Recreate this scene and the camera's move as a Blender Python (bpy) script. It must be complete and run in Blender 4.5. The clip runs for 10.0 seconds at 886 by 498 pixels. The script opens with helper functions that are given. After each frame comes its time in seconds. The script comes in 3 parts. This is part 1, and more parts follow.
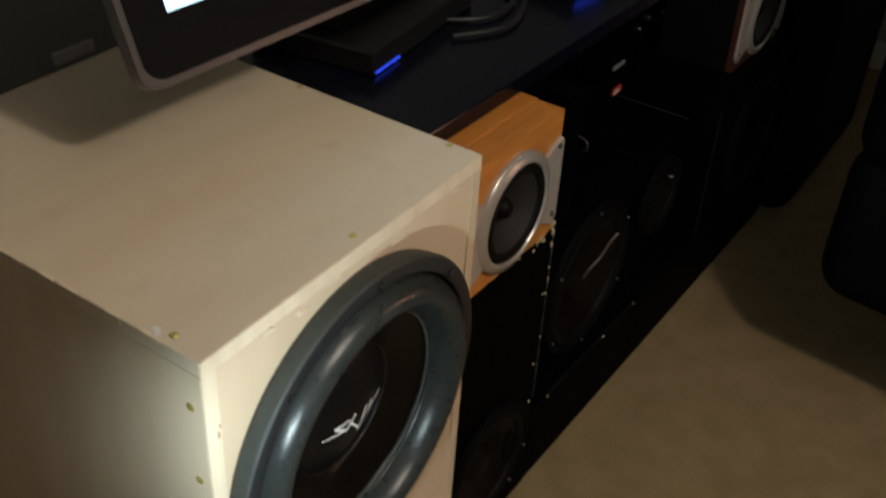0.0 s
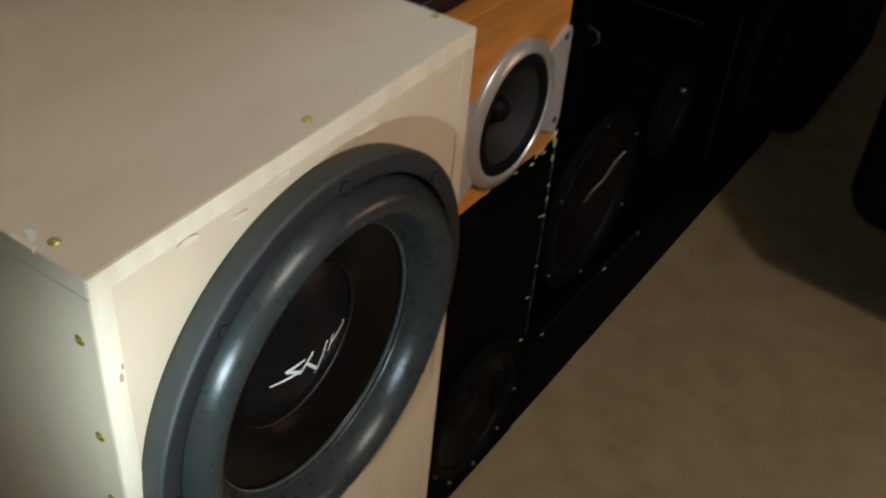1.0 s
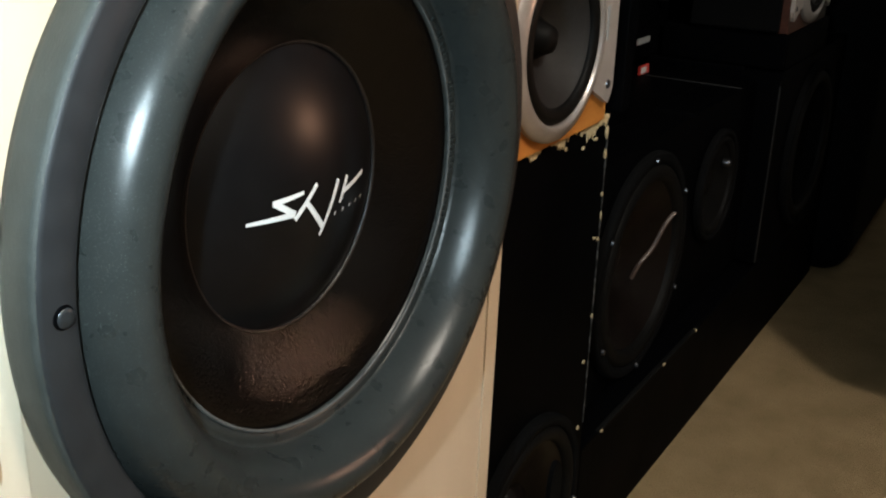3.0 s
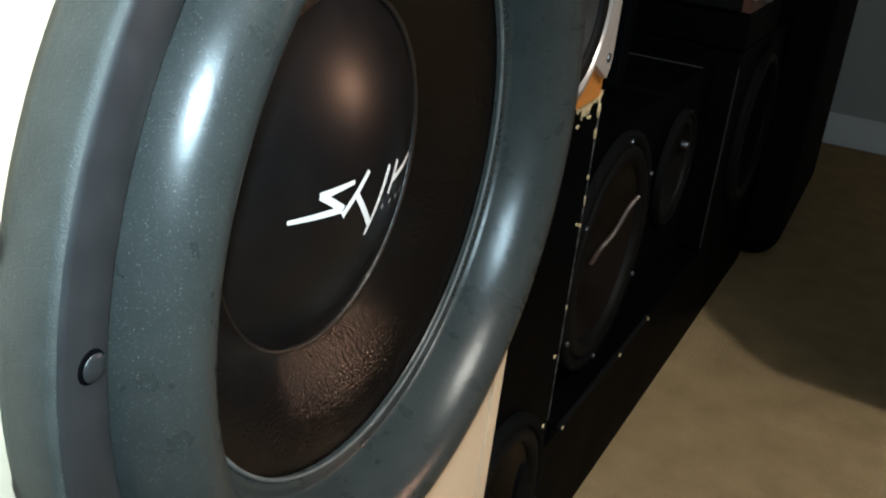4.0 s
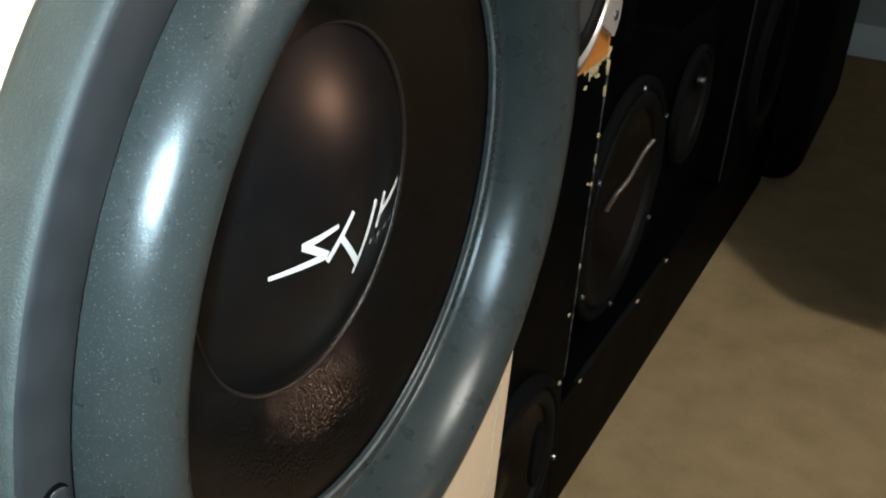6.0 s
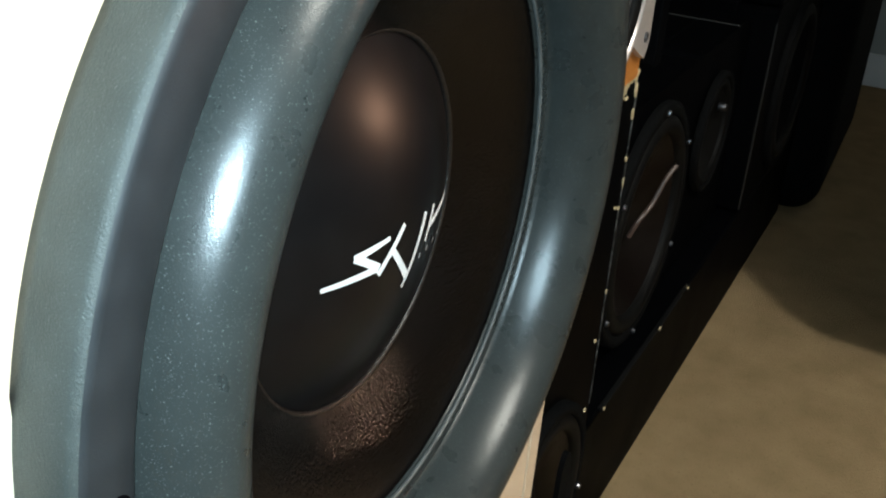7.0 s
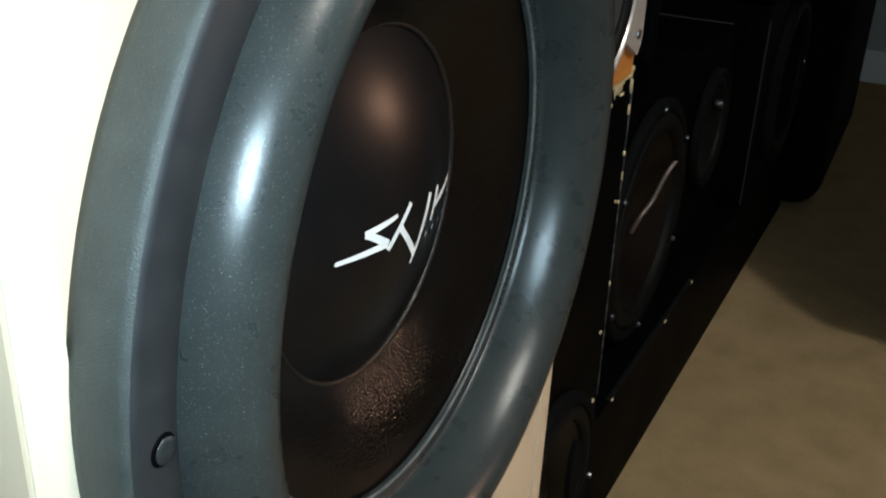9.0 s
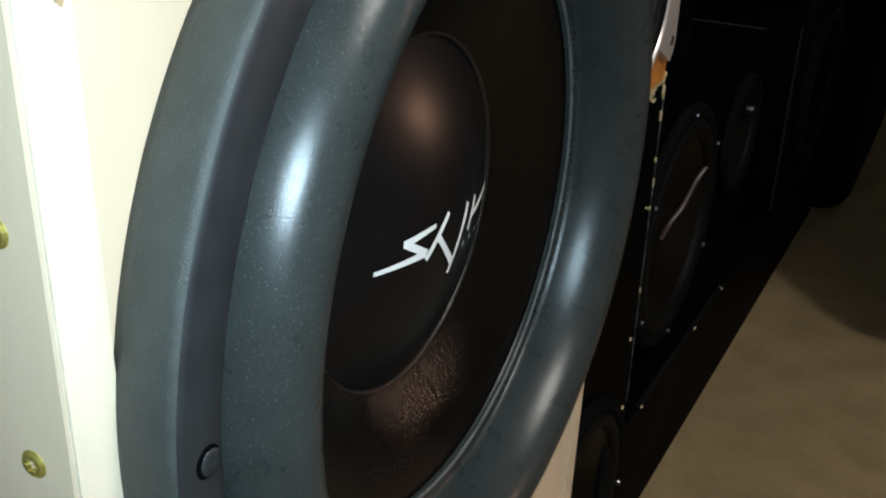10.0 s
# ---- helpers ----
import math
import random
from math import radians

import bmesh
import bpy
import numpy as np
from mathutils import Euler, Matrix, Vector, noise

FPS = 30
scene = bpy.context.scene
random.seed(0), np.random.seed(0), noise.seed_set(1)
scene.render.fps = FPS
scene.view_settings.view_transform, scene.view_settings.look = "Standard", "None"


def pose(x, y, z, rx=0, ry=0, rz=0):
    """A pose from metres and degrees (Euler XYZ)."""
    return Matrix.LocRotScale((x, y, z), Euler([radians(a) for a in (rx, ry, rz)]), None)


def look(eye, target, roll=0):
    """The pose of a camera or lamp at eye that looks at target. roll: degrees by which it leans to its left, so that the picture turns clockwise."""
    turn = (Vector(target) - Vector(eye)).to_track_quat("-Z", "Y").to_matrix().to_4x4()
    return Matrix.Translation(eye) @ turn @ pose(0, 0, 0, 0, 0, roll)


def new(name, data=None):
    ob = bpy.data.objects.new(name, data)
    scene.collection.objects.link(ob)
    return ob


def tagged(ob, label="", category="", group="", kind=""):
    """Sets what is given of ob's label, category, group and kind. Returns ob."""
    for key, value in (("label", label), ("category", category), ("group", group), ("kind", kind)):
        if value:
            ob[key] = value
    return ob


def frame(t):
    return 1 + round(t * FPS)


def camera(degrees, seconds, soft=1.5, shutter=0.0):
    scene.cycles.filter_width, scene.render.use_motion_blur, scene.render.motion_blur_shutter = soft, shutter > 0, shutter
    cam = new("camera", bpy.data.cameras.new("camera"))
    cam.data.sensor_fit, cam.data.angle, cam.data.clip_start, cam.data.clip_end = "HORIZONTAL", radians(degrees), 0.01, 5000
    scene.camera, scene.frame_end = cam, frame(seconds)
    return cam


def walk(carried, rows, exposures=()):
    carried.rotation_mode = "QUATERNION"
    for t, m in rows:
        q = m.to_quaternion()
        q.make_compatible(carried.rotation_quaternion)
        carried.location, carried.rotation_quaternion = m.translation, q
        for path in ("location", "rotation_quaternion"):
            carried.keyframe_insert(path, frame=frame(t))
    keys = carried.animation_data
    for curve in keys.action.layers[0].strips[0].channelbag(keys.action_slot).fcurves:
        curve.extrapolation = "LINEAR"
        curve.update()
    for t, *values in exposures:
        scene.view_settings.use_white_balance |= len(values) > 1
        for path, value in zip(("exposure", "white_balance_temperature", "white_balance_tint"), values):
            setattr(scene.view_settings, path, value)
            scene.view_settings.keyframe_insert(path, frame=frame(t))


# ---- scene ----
cam = camera(46.54, 10.0, soft=2.1, shutter=0.4)
PATH = [
    (0, (-0.4371, -0.5024, 1.4708), (0.8043, 0.2830, 0.4305), 3.14),
    (0.5, (-0.4194, -0.4892, 1.4094), (0.8379, 0.2134, 0.3297), 6.88),
    (1, (-0.2932, -0.4144, 1.3053), (0.9165, 0.3066, 0.1842), 4.79),
    (1.5, (-0.1927, -0.2873, 1.0416), (1.0178, 0.5236, -0.0153), 0.48),
    (2, (-0.1880, -0.3032, 0.8760), (1.1035, 0.5955, 0.0017), 1.74),
    (2.5, (-0.2222, -0.3518, 0.8648), (1.1714, 0.5647, 0.1882), 1.64),
    (2.7, (-0.2296, -0.3527, 0.8624), (1.1825, 0.5462, 0.2005), 1.40),
    (3.8, (-0.1579, -0.1887, 0.8101), (1.3601, 0.4861, 0.1170), 5.54),
    (4, (-0.1642, -0.1958, 0.8225), (1.3548, 0.4615, 0.1148), 6.44),
    (4.5, (-0.1696, -0.1998, 0.8263), (1.3509, 0.4525, 0.1176), 6.23),
    (5, (-0.1679, -0.1936, 0.8343), (1.3541, 0.4432, 0.1146), 5.99),
    (5.2, (-0.1613, -0.1804, 0.8416), (1.3551, 0.4277, 0.0861), 6.67),
    (6.3, (-0.1229, -0.1942, 0.8670), (1.2971, 0.4865, -0.0050), 2.90),
    (6.5, (-0.1260, -0.1958, 0.8617), (1.2928, 0.5375, 0.0315), 2.09),
    (7, (-0.1293, -0.1710, 0.8520), (1.3321, 0.5084, 0.0504), 4.04),
    (7.5, (-0.1396, -0.1848, 0.8518), (1.3173, 0.4889, 0.0371), 2.50),
    (8, (-0.1587, -0.2044, 0.8630), (1.2813, 0.5183, 0.0605), 1.57),
    (8.5, (-0.1597, -0.1911, 0.8545), (1.2918, 0.5214, 0.0637), 2.00),
    (9, (-0.1599, -0.1879, 0.8519), (1.3038, 0.5099, 0.0704), 1.99),
    (9.5, (-0.1598, -0.1794, 0.8519), (1.2964, 0.5369, 0.0733), 2.33),
    (10, (-0.1609, -0.1819, 0.8541), (1.2854, 0.5547, 0.0759), 1.63),
]
walk(cam, [(t, look(eye, target, roll)) for t, eye, target, roll in PATH],
     exposures=[(0, -0.15, 6450, 10), (1.0, -0.12, 6000, 10), (1.5, 0.12, 5450, 9), (2.0, 0.45, 5750, 9), (2.5, 0.42, 6250, 11), (4.0, 0.95, 5700, 6),
                (5.0, 0.95, 5700, 6), (7.0, 1.0, 5700, 4), (8.0, 0.85, 5800, 6), (9.0, 0.6, 5700, 6), (10, 0.25, 5700, 7)])

# ---- light ----
world = bpy.data.worlds.new("room_air")
scene.world = world
world.use_nodes = True
world.node_tree.nodes["Background"].inputs[0].default_value = (0.55, 0.62, 0.75, 1)
world.node_tree.nodes["Background"].inputs[1].default_value = 0.005


def lamp(name, kind, energy, colour, m, size=0.1):
    data = bpy.data.lights.new(name, kind)
    data.energy, data.color = energy, colour
    if kind == "AREA":
        data.shape, data.size = "DISK", size
    else:
        data.shadow_soft_size = size
    ob = new(name, data)
    ob.matrix_world = m
    return ob


lamp("ceiling_light_bulb", "POINT", 53, (1.0, 0.885, 0.73), pose(0.1, -1.35, 2.25), 0.07)
side = lamp("side_lamp_bulb", "SPOT", 17, (1.0, 0.52, 0.30), look((1.72, -1.36, 0.90), (0.2, 0.0, 0.66)), 0.055)
side.data.spot_size, side.data.spot_blend = radians(34), 0.8
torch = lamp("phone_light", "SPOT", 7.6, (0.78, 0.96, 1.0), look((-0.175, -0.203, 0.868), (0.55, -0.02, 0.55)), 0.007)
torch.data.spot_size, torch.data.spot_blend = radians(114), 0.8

# ---- materials ----


def material(name, colour, rough=0.5, metal=0.0, second=None, scale=(20, 20, 20), detail=6, mix=(0.35, 0.7), bump=0.0, bump_scale=200.0,
             specks=0.0, speck_scale=500.0, speck_colour=(0.5, 0.5, 0.5), coat=0.0, emit=0.0, rough_vary=0.0, spec=0.5, speck_range=(0.60, 0.78)):
    mat = bpy.data.materials.new(name)
    mat.use_nodes = True
    nt = mat.node_tree
    b = nt.nodes["Principled BSDF"]
    b.inputs["Roughness"].default_value = rough
    b.inputs["Metallic"].default_value = metal
    b.inputs["Coat Weight"].default_value = coat
    b.inputs["Specular IOR Level"].default_value = spec
    co = nt.nodes.new("ShaderNodeTexCoord")
    mp = nt.nodes.new("ShaderNodeMapping")
    mp.inputs["Scale"].default_value = scale
    nt.links.new(co.outputs["Object"], mp.inputs["Vector"])
    n1 = nt.nodes.new("ShaderNodeTexNoise")
    n1.inputs["Scale"].default_value, n1.inputs["Detail"].default_value = 1.0, detail
    nt.links.new(mp.outputs["Vector"], n1.inputs["Vector"])
    ramp = nt.nodes.new("ShaderNodeValToRGB")
    ramp.color_ramp.elements[0].position, ramp.color_ramp.elements[1].position = mix
    ramp.color_ramp.elements[0].color = (*colour, 1)
    ramp.color_ramp.elements[1].color = (*(second or [c * 0.85 for c in colour]), 1)
    nt.links.new(n1.outputs["Fac"], ramp.inputs["Fac"])
    out = ramp.outputs["Color"]
    n2 = nt.nodes.new("ShaderNodeTexNoise")
    n2.inputs["Scale"].default_value, n2.inputs["Detail"].default_value = bump_scale, 4
    nt.links.new(co.outputs["Object"], n2.inputs["Vector"])
    if specks:
        n3 = nt.nodes.new("ShaderNodeTexNoise")
        n3.inputs["Scale"].default_value, n3.inputs["Detail"].default_value = speck_scale, 2
        nt.links.new(co.outputs["Object"], n3.inputs["Vector"])
        r3 = nt.nodes.new("ShaderNodeValToRGB")
        r3.color_ramp.elements[0].position, r3.color_ramp.elements[1].position = speck_range
        r3.color_ramp.elements[1].color = (specks, specks, specks, 1)
        nt.links.new(n3.outputs["Fac"], r3.inputs["Fac"])
        mx = nt.nodes.new("ShaderNodeMix")
        mx.data_type = "RGBA"
        mx.inputs[7].default_value = (*speck_colour, 1)
        nt.links.new(r3.outputs["Color"], mx.inputs[0])
        nt.links.new(out, mx.inputs[6])
        out = mx.outputs[2]
    nt.links.new(out, b.inputs["Base Color"])
    if rough_vary:
        rr = nt.nodes.new("ShaderNodeMapRange")
        rr.inputs["To Min"].default_value, rr.inputs["To Max"].default_value = max(0.02, rough - rough_vary), min(1, rough + rough_vary)
        nt.links.new(n1.outputs["Fac"], rr.inputs["Value"])
        nt.links.new(rr.outputs["Result"], b.inputs["Roughness"])
    if bump:
        bp = nt.nodes.new("ShaderNodeBump")
        bp.inputs["Strength"].default_value, bp.inputs["Distance"].default_value = bump, 0.002
        nt.links.new(n2.outputs["Fac"], bp.inputs["Height"])
        nt.links.new(bp.outputs["Normal"], b.inputs["Normal"])
    if emit:
        b.inputs["Emission Color"].default_value = (*colour, 1)
        b.inputs["Emission Strength"].default_value = emit
    return mat


PLY = material("birch_plywood", (0.64, 0.545, 0.41), 0.55, second=(0.57, 0.475, 0.345), scale=(3, 10, 10), detail=4, mix=(0.3, 0.72), bump=0.05, bump_scale=350, rough_vary=0.1,
               specks=0.22, speck_scale=22, speck_colour=(0.44, 0.33, 0.2))
PLY_UP = material("birch_plywood_upright", (0.62, 0.51, 0.37), 0.55, second=(0.54, 0.43, 0.30), scale=(11, 11, 3), detail=4, mix=(0.3, 0.72), bump=0.05, bump_scale=350, rough_vary=0.1,
                  specks=0.22, speck_scale=24, speck_colour=(0.46, 0.35, 0.22))
PLY_EDGE = material("plywood_edge", (0.70, 0.61, 0.47), 0.65, second=(0.60, 0.50, 0.36), scale=(40, 40, 9), bump=0.2, bump_scale=300)
FILLER = material("wood_filler", (0.66, 0.57, 0.45), 0.7, second=(0.57, 0.47, 0.34), scale=(80, 80, 80), bump=0.3, bump_scale=200)
RUBBER = material("dusty_rubber", (0.0178, 0.0205, 0.0198), 0.28, second=(0.0238, 0.0271, 0.0260), scale=(60, 60, 60), detail=10, mix=(0.30, 0.75), bump=0.07, bump_scale=2100, rough_vary=0.03, spec=0.34,
                  specks=0.8, speck_scale=1900, speck_colour=(0.15, 0.165, 0.16), speck_range=(0.63, 0.77))
GASKET = material("gasket_rubber", (0.0120, 0.0137, 0.0155), 0.46, second=(0.0160, 0.0180, 0.0200), scale=(90, 90, 90), detail=10, mix=(0.36, 0.70), bump=0.05, bump_scale=1800, rough_vary=0.08)
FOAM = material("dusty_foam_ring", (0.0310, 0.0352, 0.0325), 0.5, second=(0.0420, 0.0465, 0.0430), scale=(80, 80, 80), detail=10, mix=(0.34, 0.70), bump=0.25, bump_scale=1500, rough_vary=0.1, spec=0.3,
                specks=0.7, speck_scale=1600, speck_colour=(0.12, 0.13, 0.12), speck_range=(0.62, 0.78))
CONE = material("pressed_paper_cone", (0.0017, 0.0012, 0.0010), 0.10, second=(0.0026, 0.0018, 0.0015), scale=(160, 160, 160), bump=0.25, bump_scale=640, rough_vary=0.04, spec=0.26,
                specks=0.3, speck_scale=700, speck_colour=(0.012, 0.008, 0.006), speck_range=(0.66, 0.76))
DOME = material("dust_cap_satin", (0.0026, 0.0026, 0.0030), 0.33, second=(0.0042, 0.0042, 0.0046), scale=(60, 60, 60), bump=0.02, bump_scale=900, spec=0.24)
GLUE = material("glue_bead", (0.008, 0.006, 0.005), 0.36, bump=0.35, bump_scale=400)
WHITE = material("white_print", (0.75, 0.76, 0.76), 0.6)
GREY_PRINT = material("grey_print", (0.35, 0.36, 0.37), 0.6)
STEEL = material("dark_steel", (0.10, 0.10, 0.11), 0.3, 0.9)
BOLT = material("blackened_bolt", (0.030, 0.034, 0.037), 0.30, 0.4, second=(0.018, 0.020, 0.021), scale=(300, 300, 300))
BRASS = material("brass_screw", (0.58, 0.50, 0.12), 0.35, 0.75, second=(0.36, 0.30, 0.07), scale=(300, 300, 300))
RUB_DARK = material("black_foam_surround", (0.0025, 0.0024, 0.0023), 0.6, second=(0.004, 0.0038, 0.0036), scale=(60, 60, 60), spec=0.12)
BLACK = material("black_paint", (0.0010, 0.0011, 0.0014), 0.50, second=(0.0016, 0.0017, 0.0021), scale=(8, 8, 8), bump=0.08, bump_scale=150, rough_vary=0.12, spec=0.015)
BLACK_MATT = material("black_cloth", (0.0015, 0.0016, 0.0018), 0.85, second=(0.0024, 0.0025, 0.0027), scale=(30, 30, 30), bump=0.4, bump_scale=500, spec=0.08)
CHIP = material("bare_wood_chip", (0.62, 0.50, 0.30), 0.8, second=(0.45, 0.34, 0.18), scale=(150, 150, 150), bump=0.4, bump_scale=400)
# ORANGE again, darkened: the far speaker's shade is in its colour
CHERRY_SHADED = material("shaded_cherry_veneer", (0.055, 0.015, 0.006), 0.4, second=(0.035, 0.010, 0.004), scale=(6, 60, 60), bump=0.05, bump_scale=300)
ORANGE = material("cherry_veneer", (0.60, 0.24, 0.05), 0.35, second=(0.45, 0.16, 0.03), scale=(6, 60, 60), bump=0.05, bump_scale=300)
SILVER = material("silver_plastic", (0.46, 0.40, 0.37), 0.42, 0.25, second=(0.40, 0.35, 0.32), scale=(40, 40, 40))
RING = material("polished_ring", (0.50, 0.46, 0.44), 0.32, 0.5)
GREY_CONE = material("grey_fibre_cone", (0.009, 0.0085, 0.009), 0.55, second=(0.013, 0.012, 0.012), scale=(200, 200, 200), bump=0.3, bump_scale=800)
BROWN_CONE = material("brown_black_cone", (0.0034, 0.0021, 0.0016), 0.36, second=(0.0055, 0.0033, 0.0026), scale=(80, 80, 80), bump=0.3, bump_scale=500, spec=0.18)
CARPET = material("beige_carpet", (0.30, 0.215, 0.115), 0.95, second=(0.22, 0.155, 0.08), scale=(14, 14, 14), mix=(0.3, 0.75), bump=0.9, bump_scale=260,
                  specks=0.5, speck_scale=180, speck_colour=(0.16, 0.11, 0.055), spec=0.1)
WALL = material("grey_wall_paint", (0.33, 0.36, 0.36), 0.7, second=(0.31, 0.335, 0.34), scale=(3, 3, 3), bump=0.1, bump_scale=220)
PALE = material("taupe_wall_paint", (0.30, 0.29, 0.27), 0.8, second=(0.27, 0.26, 0.24), scale=(3, 3, 3), bump=0.1, bump_scale=220)
CEIL = material("ceiling_paint", (0.72, 0.71, 0.68), 0.9, bump=0.2, bump_scale=120)
TRIM = material("white_trim_paint", (0.62, 0.66, 0.70), 0.45, second=(0.55, 0.59, 0.63), scale=(10, 10, 10))
SCREEN = material("lit_screen", (0.55, 0.82, 1.0), 0.3, emit=1.6)
GLASS_BLACK = material("black_bezel", (0.006, 0.006, 0.007), 0.12)
BEZEL = material("brushed_silver_bezel", (0.16, 0.15, 0.155), 0.3, 0.7)
BLUE = material("blue_status_light", (0.03, 0.08, 1.0), 0.4, emit=0.9)
RED = material("red_label", (0.60, 0.05, 0.04), 0.5)
LEATHER = material("black_leather", (0.010, 0.010, 0.011), 0.42, second=(0.016, 0.016, 0.017), scale=(20, 20, 20), bump=0.3, bump_scale=160, rough_vary=0.1)
# the blue glow on the console top is part of this base colour
LAMINATE_LIT_BLUE = material("blue_glow_laminate", (0.0025, 0.0028, 0.011), 0.24, second=(0.004, 0.004, 0.009), scale=(20, 20, 20), rough_vary=0.1)
DEVICE = material("device_plastic", (0.009, 0.0085, 0.009), 0.4, second=(0.013, 0.012, 0.0125), scale=(40, 40, 40))

# ---- builders ----


def part(name, bm, mat, parent=None, label="", smooth=False, m=None):
    me = bpy.data.meshes.new(name)
    bmesh.ops.recalc_face_normals(bm, faces=bm.faces)
    bm.to_mesh(me)
    bm.free()
    me.materials.append(mat)
    if smooth:
        for p in me.polygons:
            p.use_smooth = True
    ob = new(name, me)
    if parent:
        ob.parent = parent
    if m is not None:
        ob.matrix_local = m
    if label:
        ob["label"] = label
    return ob


def block(x0, x1, y0, y1, z0, z1, bevel=0.0, segs=2):
    bm = bmesh.new()
    bmesh.ops.create_cube(bm, size=1)
    for v in bm.verts:
        v.co = Vector(((x0 + x1) / 2 + v.co.x * (x1 - x0), (y0 + y1) / 2 + v.co.y * (y1 - y0), (z0 + z1) / 2 + v.co.z * (z1 - z0)))
    if bevel:
        bmesh.ops.bevel(bm, geom=bm.edges, offset=bevel, segments=segs, profile=0.5, affect="EDGES")
    return bm


def lathe(profile, n=96, close=False):
    """Turns (radius, depth) pairs round the axis that points towards -y."""
    bm = bmesh.new()
    rings = []
    for r, y in profile:
        if r < 1e-6:
            rings.append([bm.verts.new((0, y, 0))])
        else:
            rings.append([bm.verts.new((r * math.cos(2 * math.pi * i / n), y, r * math.sin(2 * math.pi * i / n))) for i in range(n)])
    pairs = list(zip(rings, rings[1:])) + ([(rings[-1], rings[0])] if close else [])
    for a, b in pairs:
        for i in range(n):
            j = (i + 1) % n
            if len(a) == 1:
                bm.faces.new((a[0], b[i], b[j]))
            elif len(b) == 1:
                bm.faces.new((a[i], b[0], a[j]))
            else:
                bm.faces.new((a[i], b[i], b[j], a[j]))
    return bm


def arc(r0, y0, rad_r, rad_y, a0, a1, n=14):
    return [(r0 + rad_r * math.cos(math.radians(a0 + (a1 - a0) * i / n)), y0 + rad_y * math.sin(math.radians(a0 + (a1 - a0) * i / n))) for i in range(n + 1)]


def thing(name, label, category, m=None, group="", kind=""):
    ob = new(name)
    if m is not None:
        ob.matrix_world = m
    return tagged(ob, label, category, group, kind)


def prism(points, y0, y1):
    """A plate with the outline (x, z), from depth y0 to y1."""
    bm = bmesh.new()
    a = [bm.verts.new((x, y0, z)) for x, z in points]
    b = [bm.verts.new((x, y1, z)) for x, z in points]
    bm.faces.new(a)
    bm.faces.new(b)
    for i in range(len(a)):
        j = (i + 1) % len(a)
        bm.faces.new((a[i], a[j], b[j], b[i]))
    return bm


def holed_plate(points, cx, cz, r, y0, y1, n=96):
    """A plate with the outline (x, z) and a round hole, from depth y0 to y1."""
    bm = bmesh.new()
    rows = []
    for i in range(n):
        a = 2 * math.pi * i / n
        c, s = math.cos(a), math.sin(a)
        far = 0.0
        for (xa, za), (xb, zb) in zip(points, points[1:] + points[:1]):
            ex, ez = xb - xa, zb - za
            det = c * ez - s * ex
            if abs(det) < 1e-12:
                continue
            k = ((xa - cx) * ez - (za - cz) * ex) / det
            q = ((xa - cx) * s - (za - cz) * c) / det
            if k > 0 and -1e-9 <= q <= 1 + 1e-9:
                far = max(far, k)
        rows.append([bm.verts.new((cx + k * c, y, cz + k * s)) for k, y in ((r, y0), (far, y0), (far, y1), (r, y1))])
    for a, b in zip(rows, rows[1:] + rows[:1]):
        for k in range(4):
            bm.faces.new((a[k], b[k], b[(k + 1) % 4], a[(k + 1) % 4]))
    return bm


def rectangle(x0, x1, z0, z1):
    return [(x0, z0), (x1, z0), (x1, z1), (x0, z1)]


def tube(points, radius, n=8):
    """A cable or rod along a smooth line through the points."""
    bm = bmesh.new()
    pts = [Vector(p) for p in points]
    fine = []
    for i in range(len(pts) - 1):
        p0, p1, p2, p3 = pts[max(i - 1, 0)], pts[i], pts[i + 1], pts[min(i + 2, len(pts) - 1)]
        for k in range(6):
            t = k / 6
            fine.append(0.5 * (2 * p1 + (p2 - p0) * t + (2 * p0 - 5 * p1 + 4 * p2 - p3) * t * t + (3 * p1 - p0 - 3 * p2 + p3) * t ** 3))
    fine.append(pts[-1])
    rings = []
    for i, p in enumerate(fine):
        d = (fine[min(i + 1, len(fine) - 1)] - fine[max(i - 1, 0)]).normalized()
        s = d.cross(Vector((0.13, 0.31, 0.94))).normalized()
        u = s.cross(d)
        rings.append([bm.verts.new(p + radius * (math.cos(2 * math.pi * k / n) * s + math.sin(2 * math.pi * k / n) * u)) for k in range(n)])
    for a, b in zip(rings, rings[1:]):
        for k in range(n):
            bm.faces.new((a[k], a[(k + 1) % n], b[(k + 1) % n], b[k]))
    bm.faces.new(rings[0])
    bm.faces.new(rings[-1])
    return bm


# ---- room ----
FAR, NEAR, BACK, FRONT, TOP = 3.12, -2.2, 1.05, -2.6, 2.42
tagged(part("floor", block(NEAR - 0.1, FAR + 0.1, FRONT - 0.1, BACK + 0.1, -0.1, 0.0), CARPET), "beige brown short-pile carpet covering the floor", "carpet", kind="structure")
tagged(part("wall_back", block(NEAR - 0.1, FAR + 0.1, BACK, BACK + 0.1, 0, TOP), WALL), "grey painted wall behind the speakers", "wall", kind="structure")
tagged(part("wall_far", block(FAR, FAR + 0.1, FRONT, BACK, 0, TOP), WALL), "grey painted wall at the end of the room", "wall", kind="structure")
tagged(part("wall_near", block(NEAR - 0.1, NEAR, FRONT, BACK, 0, TOP), PALE), "plain taupe painted wall", "wall", kind="structure")
tagged(part("wall_front", block(NEAR - 0.1, FAR + 0.1, FRONT - 0.1, FRONT, 0, TOP), PALE), "plain taupe painted wall", "wall", kind="structure")
